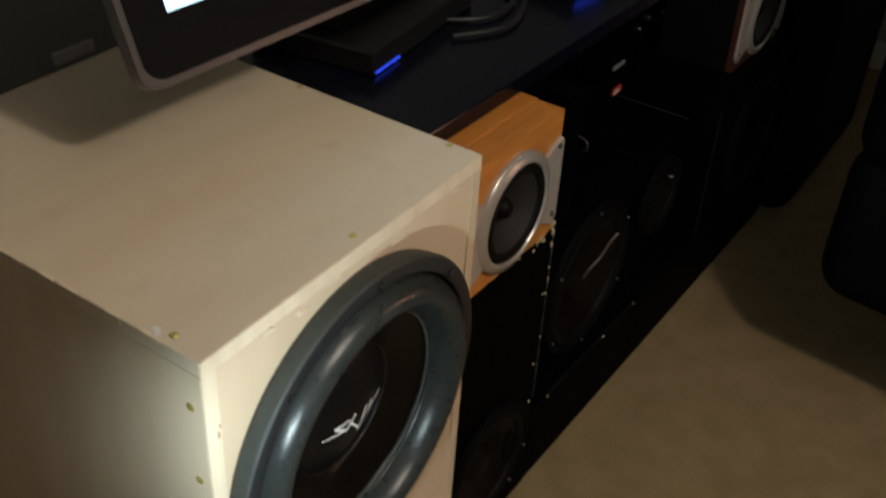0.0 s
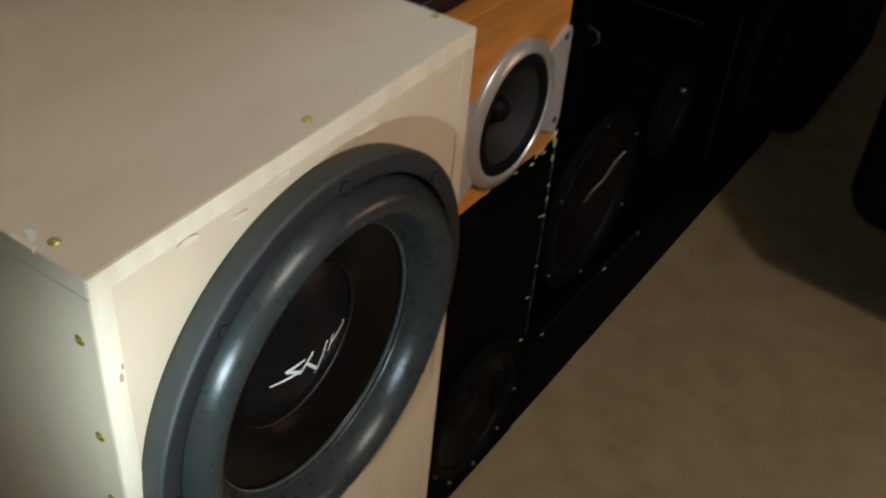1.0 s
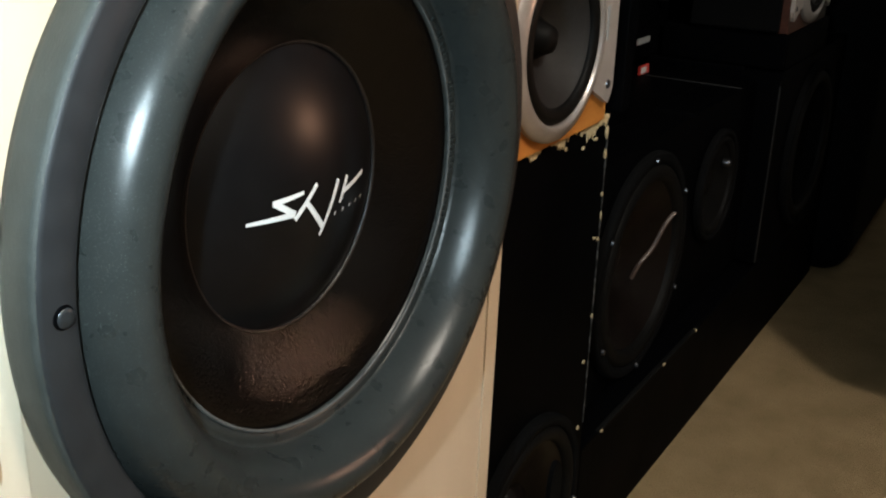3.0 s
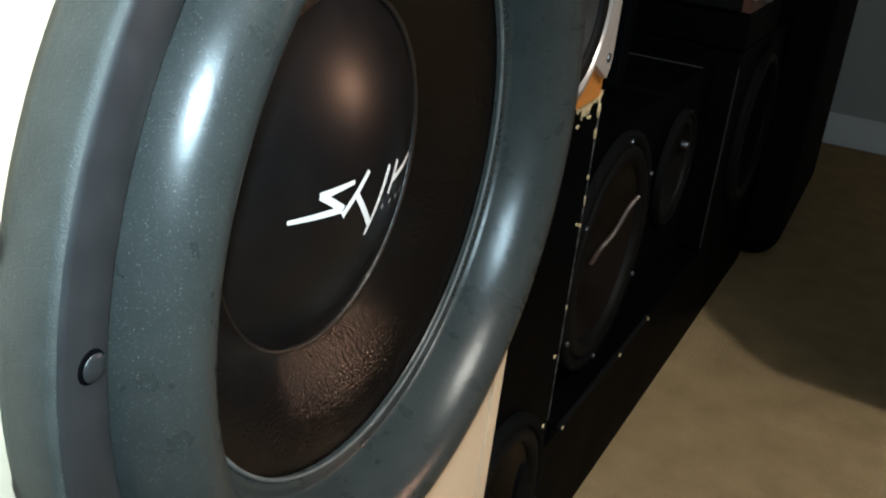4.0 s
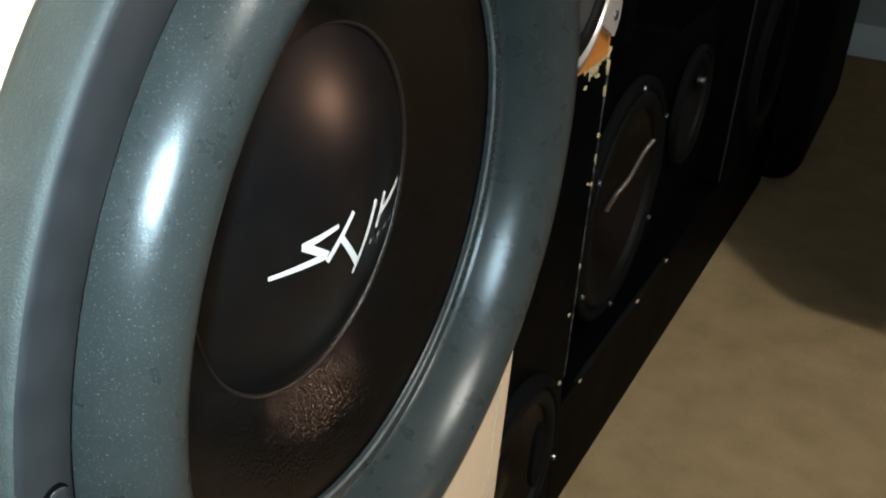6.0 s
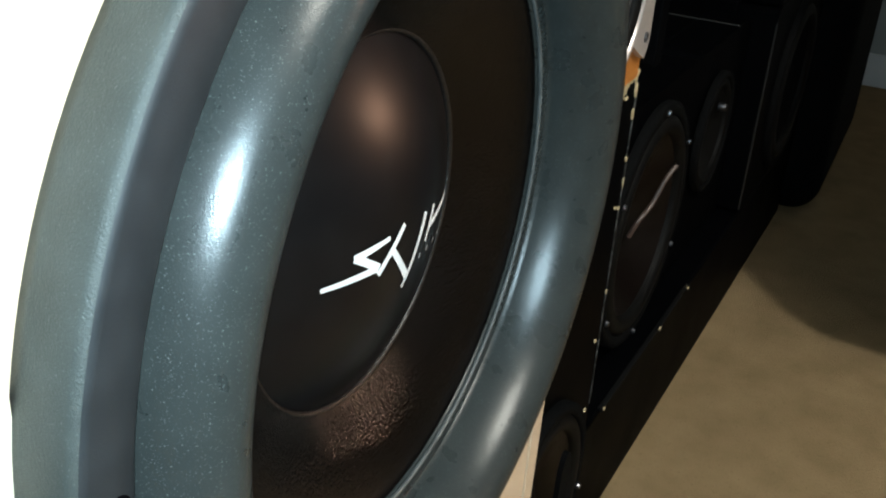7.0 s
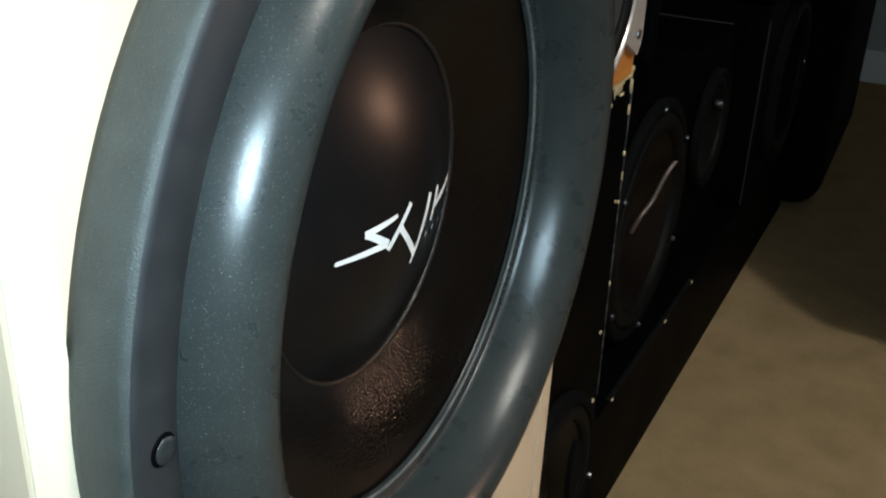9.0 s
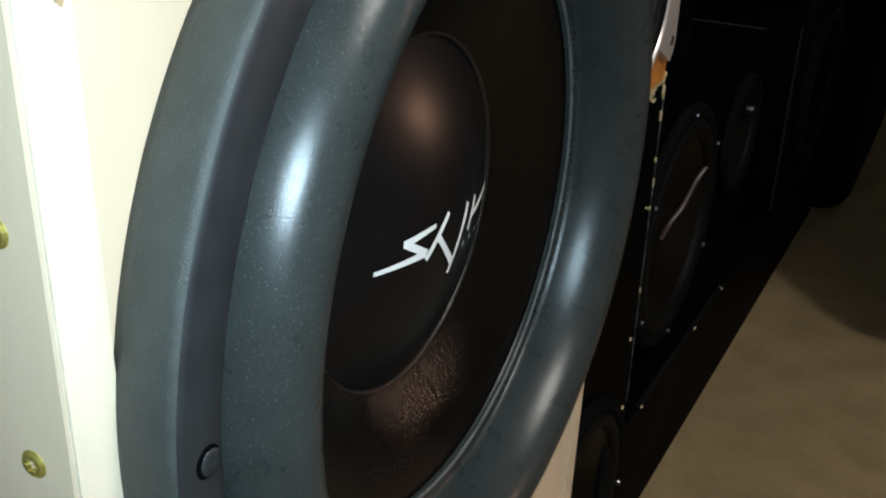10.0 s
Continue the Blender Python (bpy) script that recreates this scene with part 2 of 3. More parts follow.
tagged(part("ceiling", block(NEAR - 0.1, FAR + 0.1, FRONT - 0.1, BACK + 0.1, TOP, TOP + 0.1), CEIL), "plain off-white ceiling", "ceiling", kind="structure")
bb = block(-0.014, 0, FRONT + 0.02, BACK - 0.02, 0, 0.095, 0.003)
tagged(part("baseboard", bb, TRIM, m=pose(FAR, 0, 0)), "pale painted baseboard along the far grey wall", "baseboard", kind="structure")

# ---- plywood subwoofer ----
W, D, H, T = 0.4335, 0.505, 0.899, 0.017
sub = thing("subwoofer_speaker", "raw birch plywood subwoofer cabinet with a huge black driver", "subwoofer", pose(-0.0115, 0.0099, 0, 0.85, 0, 0))
part("top_panel", block(0, W, 0, D, H - T, H, 0.0015), PLY, sub)
part("side_panel", block(0, T, 0, D, 0, H - T, 0.0015), PLY_UP, sub)
part("side_panel", block(W - T, W, 0, D, 0, H - T, 0.0015), PLY_UP, sub)
part("back_panel", block(T, W - T, D - T, D, 0, H - T), PLY_UP, sub)
part("bottom_panel", block(T, W - T, 0.02, D - T, 0, T), PLY, sub)
CX, CZ = 0.2098, 0.672
# the baffle is a plate with a round hole
bm = bmesh.new()
n = 64
hole_f = [bm.verts.new((CX + 0.175 * math.cos(2 * math.pi * i / n), 0.0008, CZ + 0.175 * math.sin(2 * math.pi * i / n))) for i in range(n)]
hole_b = [bm.verts.new((v.co.x, T, v.co.z)) for v in hole_f]
rim_f = []
for i in range(n):
    c, s = math.cos(2 * math.pi * i / n), math.sin(2 * math.pi * i / n)
    k = min((W - T - CX if c > 0 else CX - T) / max(abs(c), 1e-6), (H - T - CZ if s > 0 else CZ) / max(abs(s), 1e-6))
    rim_f.append(bm.verts.new((CX + k * c, 0.0008, CZ + k * s)))
for i in range(n):
    j = (i + 1) % n
    bm.faces.new((hole_f[i], rim_f[i], rim_f[j], hole_f[j]))
    bm.faces.new((hole_f[i], hole_f[j], hole_b[j], hole_b[i]))
for cx, cz, a in ((W - T, H - T, 1), (T, H - T, 3), (T, 0, 5), (W - T, 0, 7)):
    i = min(range(n), key=lambda q: (rim_f[q].co.x - cx) ** 2 + (rim_f[q].co.z - cz) ** 2)
    near = sorted(range(n), key=lambda q: (rim_f[q].co.x - cx) ** 2 + (rim_f[q].co.z - cz) ** 2)[:2]
    v = bm.verts.new((cx, 0.0008, cz))
    bm.faces.new((rim_f[near[0]], rim_f[near[1]], v))
part("front_panel", bm, PLY_UP, sub)

driver = part("driver_basket", lathe([(0.165, 0.03), (0.165, 0.002), (0.1760, 0.002), (0.1700, 0.012), (0.160, 0.016), (0.110, 0.06), (0.075, 0.12), (0.0, 0.125)]), STEEL, sub, "black cast driver basket", True, pose(CX, 0, CZ))
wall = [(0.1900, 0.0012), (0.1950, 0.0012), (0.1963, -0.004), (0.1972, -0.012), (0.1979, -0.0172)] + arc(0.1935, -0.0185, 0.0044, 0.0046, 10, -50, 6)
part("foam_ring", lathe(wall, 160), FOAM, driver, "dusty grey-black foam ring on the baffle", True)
gasket = arc(0.1935, -0.0185, 0.0044, 0.0046, -50, -92, 6) + [(0.1910, -0.0236), (0.1850, -0.0234), (0.1795, -0.0232), (0.1784, -0.0224), (0.1778, -0.010)]
part("gasket", lathe(gasket, 128), GASKET, driver, "black rubber trim ring with bolt channel", True)
roll = [(0.1762, 0.000), (0.1763, -0.014)] + arc(0.1561, -0.0041, 0.0203, 0.0343, -22, -176, 30) + [(0.1352, -0.0060), (0.1335, -0.0064), (0.1285, -0.0060), (0.1270, -0.0030)]
part("surround", lathe(roll, 160), RUBBER, driver, "fat dusty black rubber surround", True)
part("surround_lip", lathe(arc(0.1275, -0.0062, 0.0010, 0.0010, 0, -360, 8), 128), material("grey_seam", (0.085, 0.088, 0.085), 0.5, second=(0.05, 0.052, 0.05), scale=(90, 90, 90)), driver, "grey glued seam", smooth=True)
part("cone", lathe([(0.1275, -0.0035)] + [(0.1275 - 0.0485 * k / 20, -0.0035 + 0.0215 * (k / 20) ** 1.45) for k in range(1, 21)], 128), CONE, driver, "dark brown-black pressed paper cone", True)
# raised moulded bars on the flat ledge inside the surround
for k in range(46):
    a = math.radians(-38 + 1.7 * k)
    if k % 9 in (7, 8):
        continue
    part("moulded_bar", block(-0.0009, 0.0009, -0.0074, -0.0058, -0.0016, 0.0016 + 0.0006 * (k % 3)), RUBBER, driver, m=pose(0.1308 * math.cos(a), 0, 0.1308 * math.sin(a), 0, 90 - math.degrees(a), 0))


def dome_y(r):
    return -0.0025 + 0.0225 * (r / 0.0793) ** 2


part("dust_cap", lathe([(0.0793 * (1 - k / 16), dome_y(0.0793 * (1 - k / 16))) for k in range(16)] + [(0, dome_y(0))], 96), DOME, driver, "satin black domed dust cap", True)
part("glue_ring", lathe(arc(0.0800, 0.0190, 0.0017, 0.0017, 0, -360, 8), 96), GLUE, driver, smooth=True)
for k in range(8):
    a = math.radians(2.4 + 45 * k)
    hole = pose(-0.1856 * math.cos(a), 0, 0.1856 * math.sin(a))
    # black disc proud of the gasket, painted shade in place of a sunk hole
    part("bolt_shade_disc", lathe([(0, -0.0238), (0.0047, -0.0239), (0.0051, -0.0236), (0.0052, -0.0226)], 24), BLACK, driver, m=hole, smooth=True)
    part("bolt", lathe([(0.0, -0.0247), (0.0024, -0.0246), (0.0038, -0.0243), (0.0044, -0.0237), (0.0045, -0.0230)], 18), BOLT, driver, m=hole @ pose(0.0009, 0, -0.0006), smooth=True)


def stroke(bm, x0, z0, x1, z1, w0, w1):
    """A flat painted stroke that lies on the dust cap."""
    d = Vector((x1 - x0, z1 - z0))
    nrm = Vector((-d.y, d.x)).normalized()
    rows = []
    for i in range(9):
        t = i / 8
        p = Vector((x0, z0)) + d * t
        w = (w0 + (w1 - w0) * t) / 2
        rows.append([bm.verts.new((q.x, dome_y(min(q.length, 0.079)) - 0.0006, q.y)) for q in (p + nrm * w, p - nrm * w)])
    for a, b in zip(rows, rows[1:]):
        bm.faces.new((a[0], a[1], b[1], b[0]))


MARK = [(-0.0500, -0.0031, -0.0205, -0.0040, 0.0020, 0.0034), (-0.0200, -0.0042, -0.0340, 0.0050, 0.0034, 0.0034), (-0.0345, 0.0046, -0.0135, 0.0062, 0.0034, 0.0020),
        (-0.0030, 0.0084, -0.0203, -0.0072, 0.0026, 0.0030), (-0.0120, 0.0008, 0.0032, -0.0185, 0.0030, 0.0034),
        (0.0168, 0.0058, 0.0002, -0.0222, 0.0032, 0.0022), (0.0270, 0.0052, 0.0184, -0.0084, 0.0030, 0.0026), (0.0508, 0.0006, 0.0222, -0.0028, 0.0026, 0.0030)]
for row in MARK:
    mark = bmesh.new()
    stroke(mark, *row)
    part("emblem_stroke", mark, WHITE, driver, "white slash of the printed emblem")
for k in range(5):
    dot = bmesh.new()
    stroke(dot, 0.0131 + 0.0088 * k, -0.0140 - 0.0003 * k, 0.0145 + 0.0088 * k, -0.0122 - 0.0003 * k, 0.0018, 0.0018)
    part("emblem_bar", dot, GREY_PRINT, driver, "small grey printed bar")

# pale front edges of the side and top panels
part("edge_band", block(0.0006, T, -0.0006, 0.0004, 0.0, H - T), PLY_EDGE, sub, "pale plywood edge")
part("edge_band", block(W - T, W - 0.0006, -0.0006, 0.0004, 0.0, H - T), PLY_UP, sub)
part("edge_band", block(0.0006, W - 0.0006, -0.0006, 0.0004, H - T, H - 0.0006), PLY_EDGE, sub, "pale plywood edge")
# brass wood screws
screw = lathe([(0, 0.0003), (0.0016, 0.0002), (0.0019, -0.0012), (0.0034, -0.0011), (0.0043, -0.0003), (0.0045, 0.0006)], 24)
for v in screw.verts:
    if 0.0012 < math.hypot(v.co.x, v.co.z) < 0.0020:
        a = math.atan2(v.co.z, v.co.x)
        k = 1 + 0.22 * math.cos(6 * a)
        v.co.x, v.co.z = v.co.x * k, v.co.z * k
screw_mesh = part("screw", screw, BRASS, sub, "brass wood screw", m=pose(0.0, 0.0165, 0.840, 0, 0, -90)).data
for m in [pose(0, 0.0153, z, 0, 0, -90) for z in (0.7485, 0.680, 0.582, 0.47, 0.36, 0.2, 0.08)] + [pose(x, y, H, -90, 0, 0) for x, y in ((0.013, 0.042), (0.2214, 0.015), (0.426, 0.039), (0.4265, 0.258), (0.426, 0.47))]:
    s = new("screw", screw_mesh)
    s.parent, s.matrix_local = sub, m
part("paint_fleck", prism([(-0.0065, 0.0), (-0.004, 0.0035), (0.001, 0.0022), (0.006, 0.0040), (0.0075, 0.0005), (0.003, -0.003), (-0.003, -0.0022)], -0.0006, 0.0004), WHITE, sub, "fleck of white paint", m=pose(0.008, 0.056, H, -90, 0, 60))
KNOT = material("brown_knot", (0.34, 0.23, 0.12), 0.6, second=(0.46, 0.34, 0.2), scale=(160, 160, 160))
for x, z, w, h in ((0.0135, 0.806, 0.0035, 0.008), (0.0155, 0.815, 0.0022, 0.006), (0.0040, 0.616, 0.0026, 0.016)):
    part("knot", prism([(x + w / 2 * math.cos(0.628 * i) * (1 + 0.12 * math.sin(2.3 * i)), z + h / 2 * math.sin(0.628 * i) * (1 + 0.1 * math.cos(3.1 * i))) for i in range(10)], -0.0009, 0.0002), KNOT, sub, "brown knot in the plywood edge")
# filler smears and torn veneer at the edges
random.seed(4)
for x, z, l, w in ((0.081, 0.878, 0.024, 0.007), (0.130, 0.871, 0.016, 0.004), (0.173, 0.880, 0.030, 0.006), (0.281, 0.868, 0.036, 0.005), (0.384, 0.878, 0.022, 0.006)):
    ring = [(x + l / 2 * math.cos(0.524 * i) * random.uniform(0.6, 1.15), z + w / 2 * math.sin(0.524 * i) * random.uniform(0.6, 1.15)) for i in range(12)]
    part("filler", prism(ring, -0.0010, 0.001), FILLER, sub, "pale wood filler smear")
for k in range(9):
    y = 0.04 + 0.045 * k + random.uniform(0, 0.02)
    l = random.uniform(0.012, 0.04)
    part("splinter", block(-0.0006, 0.004, y, y + l, H - random.uniform(0.003, 0.008), H + 0.0003, 0.0005, 1), PLY_EDGE, sub, "torn plywood edge")

# ---- row of black furniture ----
ROW = pose(0.785, 0.0675, 0, 0, 0, -1.3) @ Matrix.Scale(1.03, 4)


def woofer(name, parent, m, r, cone_mat, depth=0.05, label=""):
    """A round driver with frame ring, surround, cone and cap."""
    f = part(name, lathe([(r, 0.004), (r, -0.004), (r * 0.97, -0.007), (r * 0.90, -0.006), (r * 0.89, 0.002)], 64), BLACK_MATT, parent, label, True, m)
    part("surround", lathe([(r * 0.895, 0.0)] + arc(r * 0.82, 0.0, r * 0.075, r * 0.06, 0, -180, 10) + [(r * 0.74, 0.002)], 64), RUB_DARK, f, smooth=True)
    part("cone", lathe([(r * 0.745, 0.001), (r * 0.5, depth * 0.55), (r * 0.28, depth)], 64), cone_mat, f, smooth=True)
    part("dust_cap", lathe([(r * 0.29, depth), (r * 0.25, depth - r * 0.06), (r * 0.15, depth - r * 0.11), (0, depth - r * 0.13)], 48), cone_mat, f, smooth=True)
    return f


# black cabinet under the small speaker
cab = thing("speaker_cabinet", "chipped black painted speaker cabinet beside the plywood subwoofer", "speaker cabinet", ROW)
part("body", block(-0.34, 0.0, 0.0185, 0.45, 0.0, 0.572, 0.003), BLACK, cab)
part("front_panel", holed_plate(rectangle(-0.34, 0.0, 0.0, 0.572), -0.140, 0.160, 0.105, 0.0, 0.018), BLACK, cab)
low = woofer("low_driver", cab, pose(-0.140, -0.004, 0.160), 0.118, BROWN_CONE, 0.020)
part("slot", prism([(0.050 + 0.014 * math.cos(2 * math.pi * k / 20), 0.01 + 0.04 * math.sin(2 * math.pi * k / 20)) for k in range(20)], -0.0095, -0.004), BLACK_MATT, low, "black slot")
for k in range(5):
    a = math.radians(200 + 36 * k)
    part("bolt", lathe([(0, -0.0105), (0.003, -0.0105), (0.0040, -0.008), (0.0040, 0)], 10), STEEL, low, m=pose(0.109 * math.cos(a), 0, 0.109 * math.sin(a)))
random.seed(11)


def flake(x, z, w, h, parent, depth=0.0014, label=""):
    """An irregular patch of bare wood where paint has broken off."""
    k = random.randint(7, 10)
    pts = [(x + w / 2 * math.cos(2 * math.pi * i / k) * random.uniform(0.6, 1.15), z + h / 2 * math.sin(2 * math.pi * i / k) * random.uniform(0.6, 1.15)) for i in range(k)]
    part("chip", prism(pts, -depth, 0.002), CHIP, parent, label)


def torn_edge(x, w, h, parent, mat=CHIP):
    """Paint broken off along the top edge: straight above, ragged below."""
    k = max(5, int(w / 0.0025))
    low = [(x - w / 2 + w * i / k, 0.5716 - h * math.sin(math.pi * (i + 0.3) / (k + 0.6)) ** 0.6 * random.uniform(0.35, 1.1)) for i in range(k + 1)]
    part("chip", prism(low + [(x + w / 2, 0.5722), (x - w / 2, 0.5722)], -0.0012, 0.003), mat, parent, "bare wood chip in the paint")


for x, w, h in ((-0.270, 0.010, 0.004), (-0.236, 0.034, 0.010), (-0.196, 0.012, 0.004), (-0.166, 0.028, 0.012), (-0.112, 0.042, 0.013), (-0.078, 0.012, 0.006), (-0.044, 0.052, 0.021), (-0.010, 0.018, 0.012)):
    torn_edge(x, w, h, cab)
for x, z, w, h in ((-0.060, 0.549, 0.008, 0.004), (-0.100, 0.557, 0.006, 0.005), (-0.030, 0.552, 0.010, 0.004)):
    flake(x, z, w, h, cab)
for z, x, w, h in ((0.553, -0.003, 0.007, 0.016), (0.530, -0.003, 0.006, 0.010), (0.486, -0.002, 0.005, 0.007), (0.462, -0.0006, 0.0016, 0.012),
                   (0.436, -0.003, 0.006, 0.004), (0.345, -0.001, 0.003, 0.006), (0.2935, -0.0135, 0.006, 0.005), (0.2092, -0.0135, 0.006, 0.006), (0.440, -0.0135, 0.004, 0.003)):
    flake(x, z, w, h, cab)
part("edge_wear", block(-0.0010, 0.0006, -0.0010, 0.001, 0.21, 0.56), material("worn_edge", (0.10, 0.098, 0.095), 0.6, second=(0.006, 0.006, 0.006), scale=(90, 90, 90), mix=(0.42, 0.56)), cab)


def bookshelf(m, veneer, label):
    s = thing("bookshelf_speaker", label, "speaker", m, "pair of small wooden speakers")
    w, h, d = 0.26, 0.213, 0.16
    part("body", block(-w / 2 + 0.004, w / 2 - 0.004, 0.0405, d, 0, h, 0.006, 3), veneer, s)
    part("front_panel", holed_plate([(-w / 2 + 0.004, 0.0), (w / 2 - 0.004, 0.0), (w / 2 - 0.004, h - 0.004), (w / 2 - 0.008, h), (-w / 2 + 0.008, h), (-w / 2 + 0.004, h - 0.004)], 0, 0.098, 0.0765, 0.0, 0.040), veneer, s)
    for sx in (-1, 1):
        part("side_panel", block(sx * w / 2 - 0.004, sx * w / 2 + 0.004, 0.012, d, 0.002, h - 0.006, 0.003), BLACK_MATT, s, "black side cheek")
    # silver plate that swells round the driver
    pts = []
    for i in range(25):
        a = math.radians(25 + 130 * i / 24)
        pts.append((0.092 * math.cos(a), 0.098 + 0.092 * math.sin(a)))
    pts += [(-0.112, 0.170), (-0.126, 0.166), (-0.126, 0.032), (-0.116, 0.020)]
    for i in range(25):
        a = math.radians(205 + 130 * i / 24)
        pts.append((0.092 * math.cos(a), 0.098 + 0.092 * math.sin(a)))
    pts += [(0.116, 0.020), (0.126, 0.032), (0.126, 0.166), (0.112, 0.170)]
    plate = part("baffle_plate", holed_plate(pts, 0, 0.098, 0.0762, -0.006, 0.0005), SILVER, s, "satin silver baffle plate")
    part("trim_ring", lathe([(0.0925, -0.0055), (0.0905, -0.0085), (0.081, -0.0120), (0.0785, -0.0128), (0.0762, -0.0115), (0.0752, -0.004)], 64), RING, s, "satin silver ring", True, pose(0, 0, 0.098))
    part("surround", lathe([(0.0755, -0.007)] + arc(0.0675, -0.007, 0.0075, 0.005, 0, -180, 8) + [(0.060, -0.006)], 64), RUB_DARK, s, smooth=True, m=pose(0, 0, 0.098))
    part("cone", lathe([(0.0605, -0.006), (0.04, 0.010), (0.02, 0.022)], 64), GREY_CONE, s, "grey fibre cone", True, pose(0, 0, 0.098))
    part("phase_plug", lathe([(0.0205, 0.0215), (0.0145, 0.010), (0.0115, 0.003), (0, -0.001)], 32), RUB_DARK, s, smooth=True, m=pose(0, 0, 0.098))
    for sx in (-0.113, 0.113):
        for z in (0.040, 0.156):
            part("screw", lathe([(0, -0.0062), (0.003, -0.0062), (0.0042, -0.0072), (0.005, -0.005)], 14), STEEL, s, m=pose(sx, 0, z))
    part("badge_bar", block(0.098, 0.104, -0.0066, -0.005, 0.085, 0.118), GREY_PRINT, s, "faint pale lettering bars")
    return s


bookshelf(pose(0.630, 0.064, 0.5895, 0, 0, -1.3), ORANGE, "small orange cherry-veneered bookshelf speaker with silver baffle")

# console with top slab, uprights, shelf and plinth
con = thing("media_console", "long black media console with open bays", "media console", ROW)
part("top_slab", block(-0.335, 1.15, 0.052, 0.495, 0.788, 0.815, 0.003), LAMINATE_LIT_BLUE, con, "dark laminate top with the blue glow put into its colour")
part("plinth", block(0.002, 1.16, 0.0, 0.475, 0.0, 0.172, 0.004), BLACK, con)
part("back_panel", block(-0.335, 1.15, 0.476, 0.490, 0.0, 0.7878), BLACK, con)
part("upright", block(0.003, 0.024, -0.012, 0.475, 0.574, 0.7875, 0.002), BLACK, con)
part("hook", tube([(0.014, -0.012, 0.716), (0.014, -0.026, 0.712), (0.014, -0.028, 0.700), (0.014, -0.020, 0.694)], 0.002), STEEL, con, "small bright metal hook")
part("ledge_lip", block(0.05, 0.40, -0.0022, 0.004, 0.168, 0.1732, 0.001), material("scuffed_edge", (0.0045, 0.0045, 0.0045), 0.8, spec=0.1), con)
for x, w in ((0.055, 0.009), (0.262, 0.010), (0.39, 0.006)):
    flake(x, 0.1712, w, 0.004, con, 0.0034, "pale chip in the paint")

# loudspeaker standing in the bay
bay = thing("floor_speaker", "black loudspeaker in the console bay with brown-black woofer", "speaker", ROW)
part("body", block(0.01, 0.68, 0.0955, 0.44, 0.1735, 0.487, 0.004), BLACK, bay)
part("front_panel", holed_plate(rectangle(0.01, 0.395, 0.1735, 0.487), 0.215, 0.325, 0.135, 0.035, 0.095), BLACK, bay)
part("front_panel", holed_plate(rectangle(0.395, 0.68, 0.1735, 0.487), 0.50, 0.36, 0.0765, 0.035, 0.095), BLACK, bay)
wf = woofer("low_driver", bay, pose(0.215, 0.028, 0.325), 0.150, BROWN_CONE, 0.055)
part("tinsel_lead", tube([(0.045, 0.028, -0.040), (0.050, 0.020, -0.018), (0.072, 0.012, 0.000), (0.090, 0.004, 0.030), (0.112, -0.004, 0.048)], 0.0032), material("copper_lead", (0.075, 0.048, 0.038), 0.45), wf, "dull copper lead wire")
woofer("mid_driver", bay, pose(0.50, 0.028, 0.36), 0.085, RUB_DARK, 0.02)
part("knob", lathe([(0, -0.012), (0.004, -0.012), (0.006, -0.009), (0.006, 0.0)], 24), STEEL, bay, smooth=True, m=pose(0.54, 0.033, 0.385))
for k in range(6):
    a = math.radians(30 + 60 * k)
    part("bolt", lathe([(0, -0.0105), (0.003, -0.0105), (0.0038, -0.008), (0.0038, 0)], 10), STEEL, wf, m=pose(0.1415 * math.cos(a), 0, 0.1415 * math.sin(a)))

# second black cabinet with the second small speaker
cab2 = thing("speaker_cabinet", "black painted speaker cabinet at the end of the row", "speaker cabinet", ROW)
part("body", block(0.685, 1.16, 0.0605, 0.45, 0.1735, 0.5035, 0.004), BLACK, cab2)
part("front_panel", holed_plate(rectangle(0.685, 1.16, 0.1735, 0.5035), 0.92, 0.335, 0.135, 0.0, 0.060), BLACK, cab2)
woofer("low_driver", cab2, pose(0.92, -0.004, 0.335), 0.15, BLACK_MATT, 0.05)
part("worn_edge", block(0.5955, 0.5990, 0.036, 0.212, 0.4862, 0.4886, 0.0008, 1), material("rubbed_black", (0.010, 0.010, 0.010), 0.6), bay, "rubbed paint edge")
part("worn_edge", block(0.6840, 0.6862, -0.001, 0.002, 0.18, 0.48, 0.0008, 1), material("rubbed_black_front", (0.006, 0.006, 0.006), 0.6), cab2, "rubbed paint edge")
part("riser", block(0.69, 0.96, 0.0, 0.205, 0.504, 0.559, 0.003), BLACK, cab2)
bookshelf(pose(1.622, 0.052, 0.577, 0, 0, -1.3), CHERRY_SHADED, "small cherry bookshelf speaker with silver baffle, veneer coloured dark for shade")

# receiver on the console shelf
rec = thing("av_receiver", "black receiver with small knobs and a red-white label", "receiver", ROW)
part("body", block(0.600, 1.08, 0.215, 0.430, 0.5045, 0.66, 0.004), BLACK, rec)
part("label_plate", block(0.583, 0.620, 0.1960, 0.2000, 0.4885, 0.502), RED, rec, "red label")
part("label_plate", block(0.585, 0.606, 0.1952, 0.1990, 0.4905, 0.500), WHITE, rec, "white field on the label")
part("label_plate", block(0.605, 0.655, 0.2125, 0.2155, 0.531, 0.540), GREY_PRINT, rec, "pale grey label")
for x, z in ((0.72, 0.612), (0.68, 0.60), (0.80, 0.60)):
    part("knob", lathe([(0, -0.016), (0.006, -0.016), (0.008, -0.012), (0.008, 0)], 20), STEEL, rec, "bright knob", True, pose(x, 0.214, z))

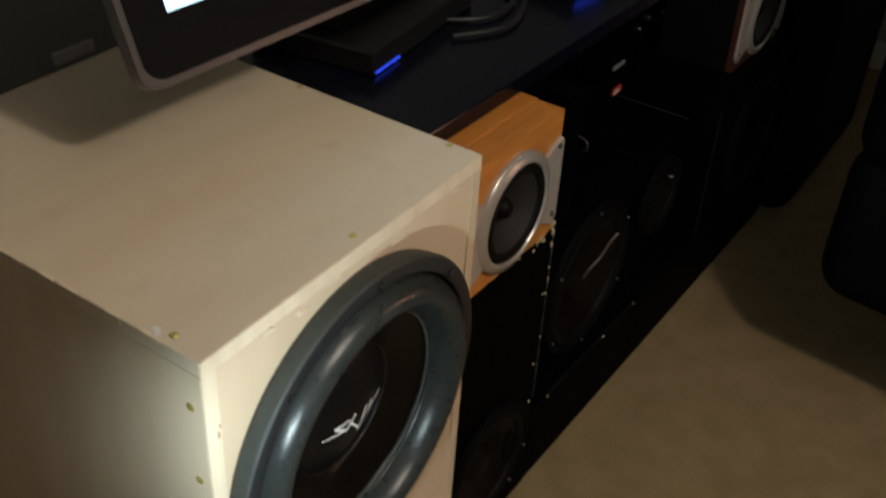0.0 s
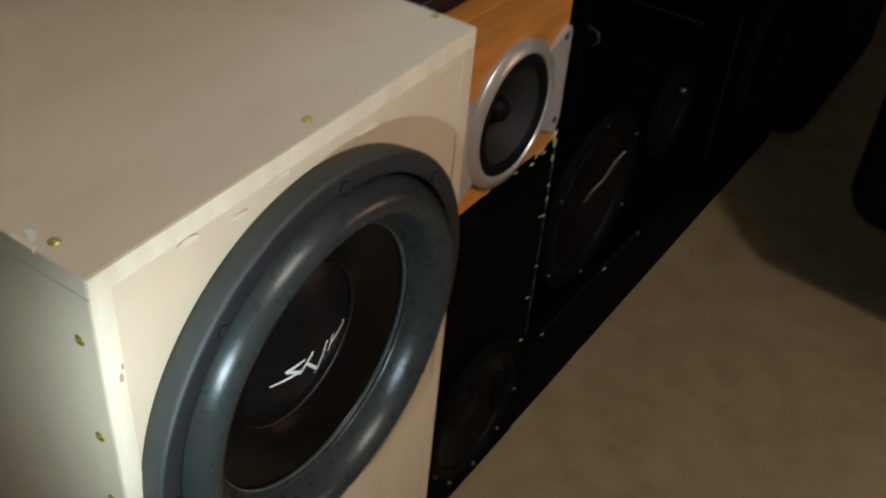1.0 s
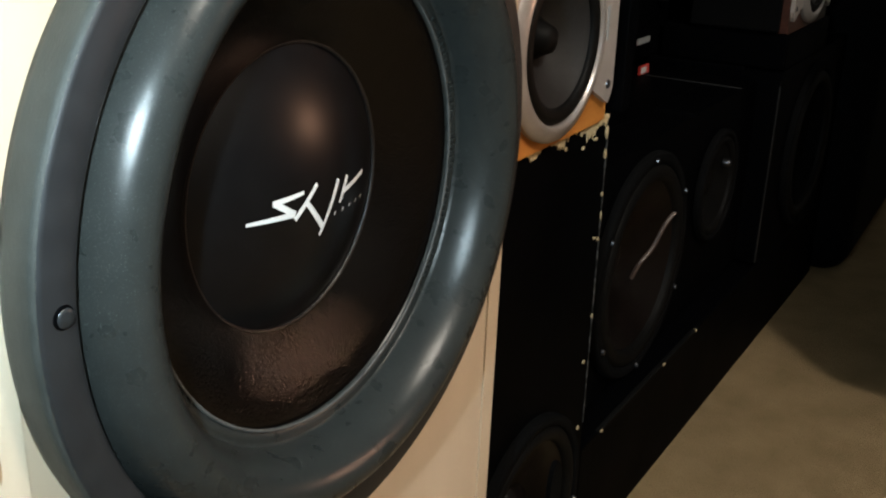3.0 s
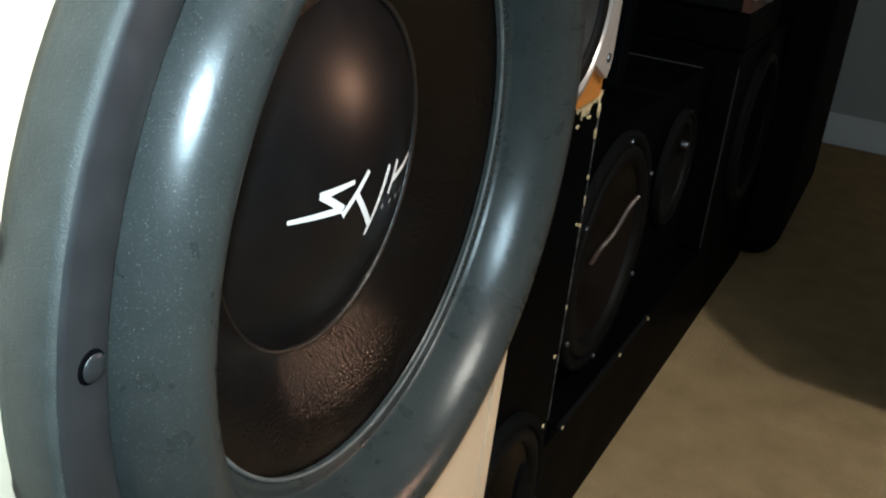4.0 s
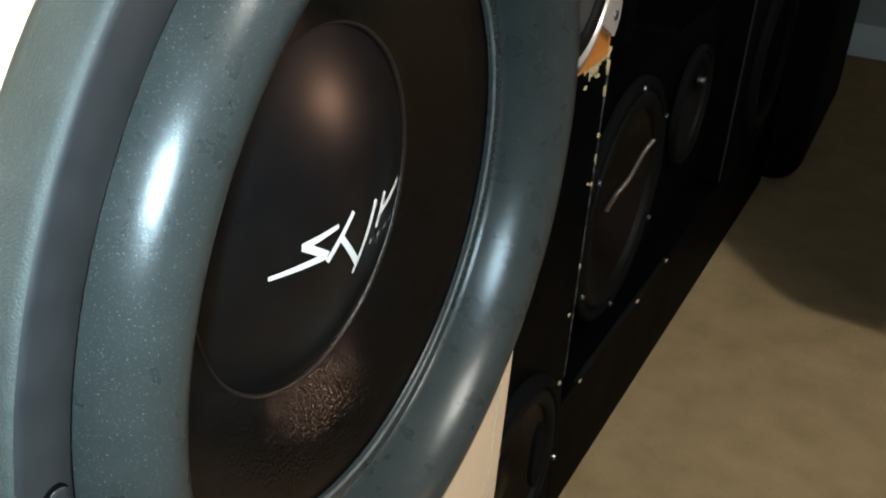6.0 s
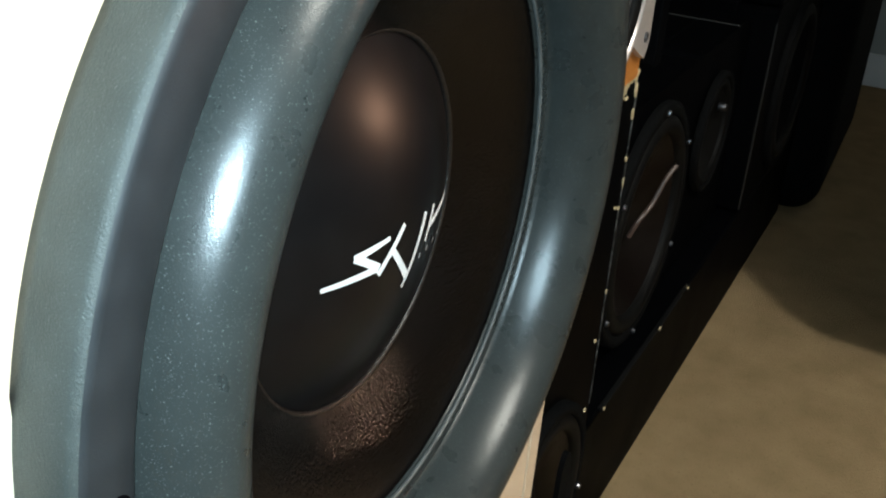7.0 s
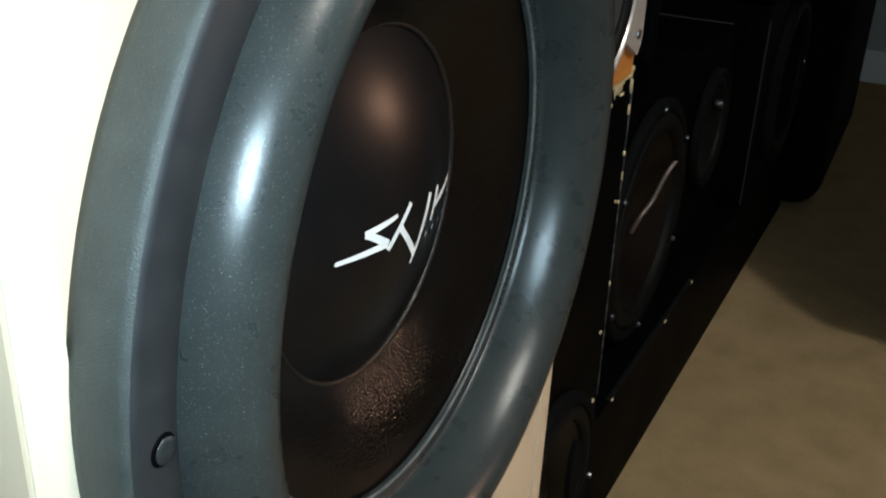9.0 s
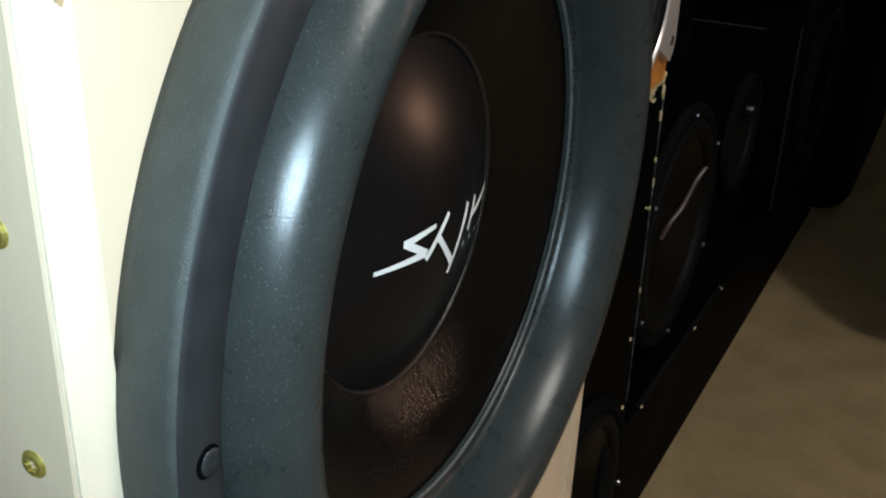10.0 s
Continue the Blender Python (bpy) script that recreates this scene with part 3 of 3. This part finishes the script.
# things on the console top
boxd = thing("set_top_box", "stack of dark devices with a blue light", "set-top box", ROW @ pose(-0.19, 0.20, 0.8155, 0, 0, 8))
part("lower_case", block(0, 0.30, 0, 0.20, 0, 0.035, 0.004), DEVICE, boxd)
part("upper_case", block(0.03, 0.28, 0.07, 0.22, 0.0355, 0.075, 0.004), DEVICE, boxd)
part("status_light", block(0.005, 0.07, -0.0012, 0.001, 0.003, 0.006), BLUE, boxd, "glowing blue light strip")
dev = thing("media_player", "black media player glowing blue at its edge", "media player", ROW @ pose(0.24, 0.14, 0.8155, 0, 0, -6))
part("case", block(0, 0.22, 0, 0.16, 0, 0.04, 0.004), DEVICE, dev)
part("status_light", block(0.01, 0.09, -0.0012, 0.001, 0.010, 0.022), BLUE, dev, "glowing blue light")
for k, pts in enumerate([[(-0.02, 0.19, 0.821), (0.06, 0.15, 0.821), (0.14, 0.17, 0.821), (0.22, 0.22, 0.822)],
                         [(0.0, 0.26, 0.821), (0.07, 0.19, 0.821), (0.16, 0.20, 0.822), (0.20, 0.27, 0.821), (0.30, 0.33, 0.821)]]):
    c = tagged(part("cable", tube(pts, 0.004), GASKET, m=ROW), "thin black cable lying on the console top", "cable")

# monitor on an arm from the back wall
mon = thing("monitor", "flat monitor with rounded silver bezel, leaning back, screen lit", "monitor", pose(0.143, 0.205, 1.013, -20, 0, -3))
pts = []
MW, MH, MR = 0.72, 0.43, 0.022
for cx, cz, a0 in ((MW - MR, MH - MR, 0), (MR, MH - MR, 90), (MR, MR, 180), (MW - MR, MR, 270)):
    for i in range(9):
        a = math.radians(a0 + 90 * i / 8)
        pts.append((cx + MR * math.cos(a), cz + MR * math.sin(a)))
part("back_shell", block(0.03, MW - 0.03, 0.0155, 0.05, 0.03, MH - 0.03, 0.012), BLACK_MATT, mon)
part("bezel", prism(pts, 0.0, 0.016), BEZEL, mon, "rounded silver bezel")
inner = [(0.008 + (x / MW) * (MW - 0.016), 0.008 + (z / MH) * (MH - 0.016)) for x, z in pts]
part("glass", prism(inner, -0.0015, 0.0), GLASS_BLACK, mon, "black glass border")
part("screen", block(0.052, MW - 0.05, -0.0025, -0.0018, 0.066, MH - 0.05), SCREEN, mon, "bright bluish-white screen")
part("arm", tube([(0.36, 0.03, 0.22), (0.40, 0.30, 0.30), (0.40, 0.55, 0.42), (0.40, 0.712, 0.48)], 0.018), STEEL, mon)

# wall plate
tagged(part("wall_plate", block(0.632, 0.724, BACK - 0.008, BACK + 0.001, 0.610, 0.635, 0.002), WHITE), "small white plate on the grey wall", "wall plate")

# ---- dark seats ----


def pillow_block(x0, x1, y0, y1, z0, z1, r):
    return block(x0, x1, y0, y1, z0, z1, r, 6)


arm = thing("sofa", "bulky black upholstered sofa end beside the speaker row", "sofa")
part("seat_body", pillow_block(1.97, 2.62, -0.03, 0.95, 0.0, 0.62, 0.06), BLACK_MATT, arm, smooth=True)
part("backrest", pillow_block(2.02, 3.08, 0.05, 0.95, 0.0, 1.15, 0.06), BLACK_MATT, arm, smooth=True)
seat = thing("recliner", "tall black upholstered recliner with rounded corners", "recliner", pose(1.30, -0.235, 0, 0, 0, -6))
part("seat_body", pillow_block(0.0, 0.80, -0.55, 0.0, 0.27, 0.60, 0.07), BLACK_MATT, seat, smooth=True)
part("backrest", pillow_block(0.0, 0.80, -0.55, 0.0, 0.55, 1.38, 0.07), BLACK_MATT, seat, smooth=True)
for x, y in ((0.42, -0.20), (0.70, -0.20), (0.42, -0.45), (0.70, -0.45)):
    part("leg", lathe([(0, 0), (0.02, 0), (0.025, 0.29), (0, 0.29)], 12), BLACK, seat, m=pose(x, y, 0, 90, 0, 0))
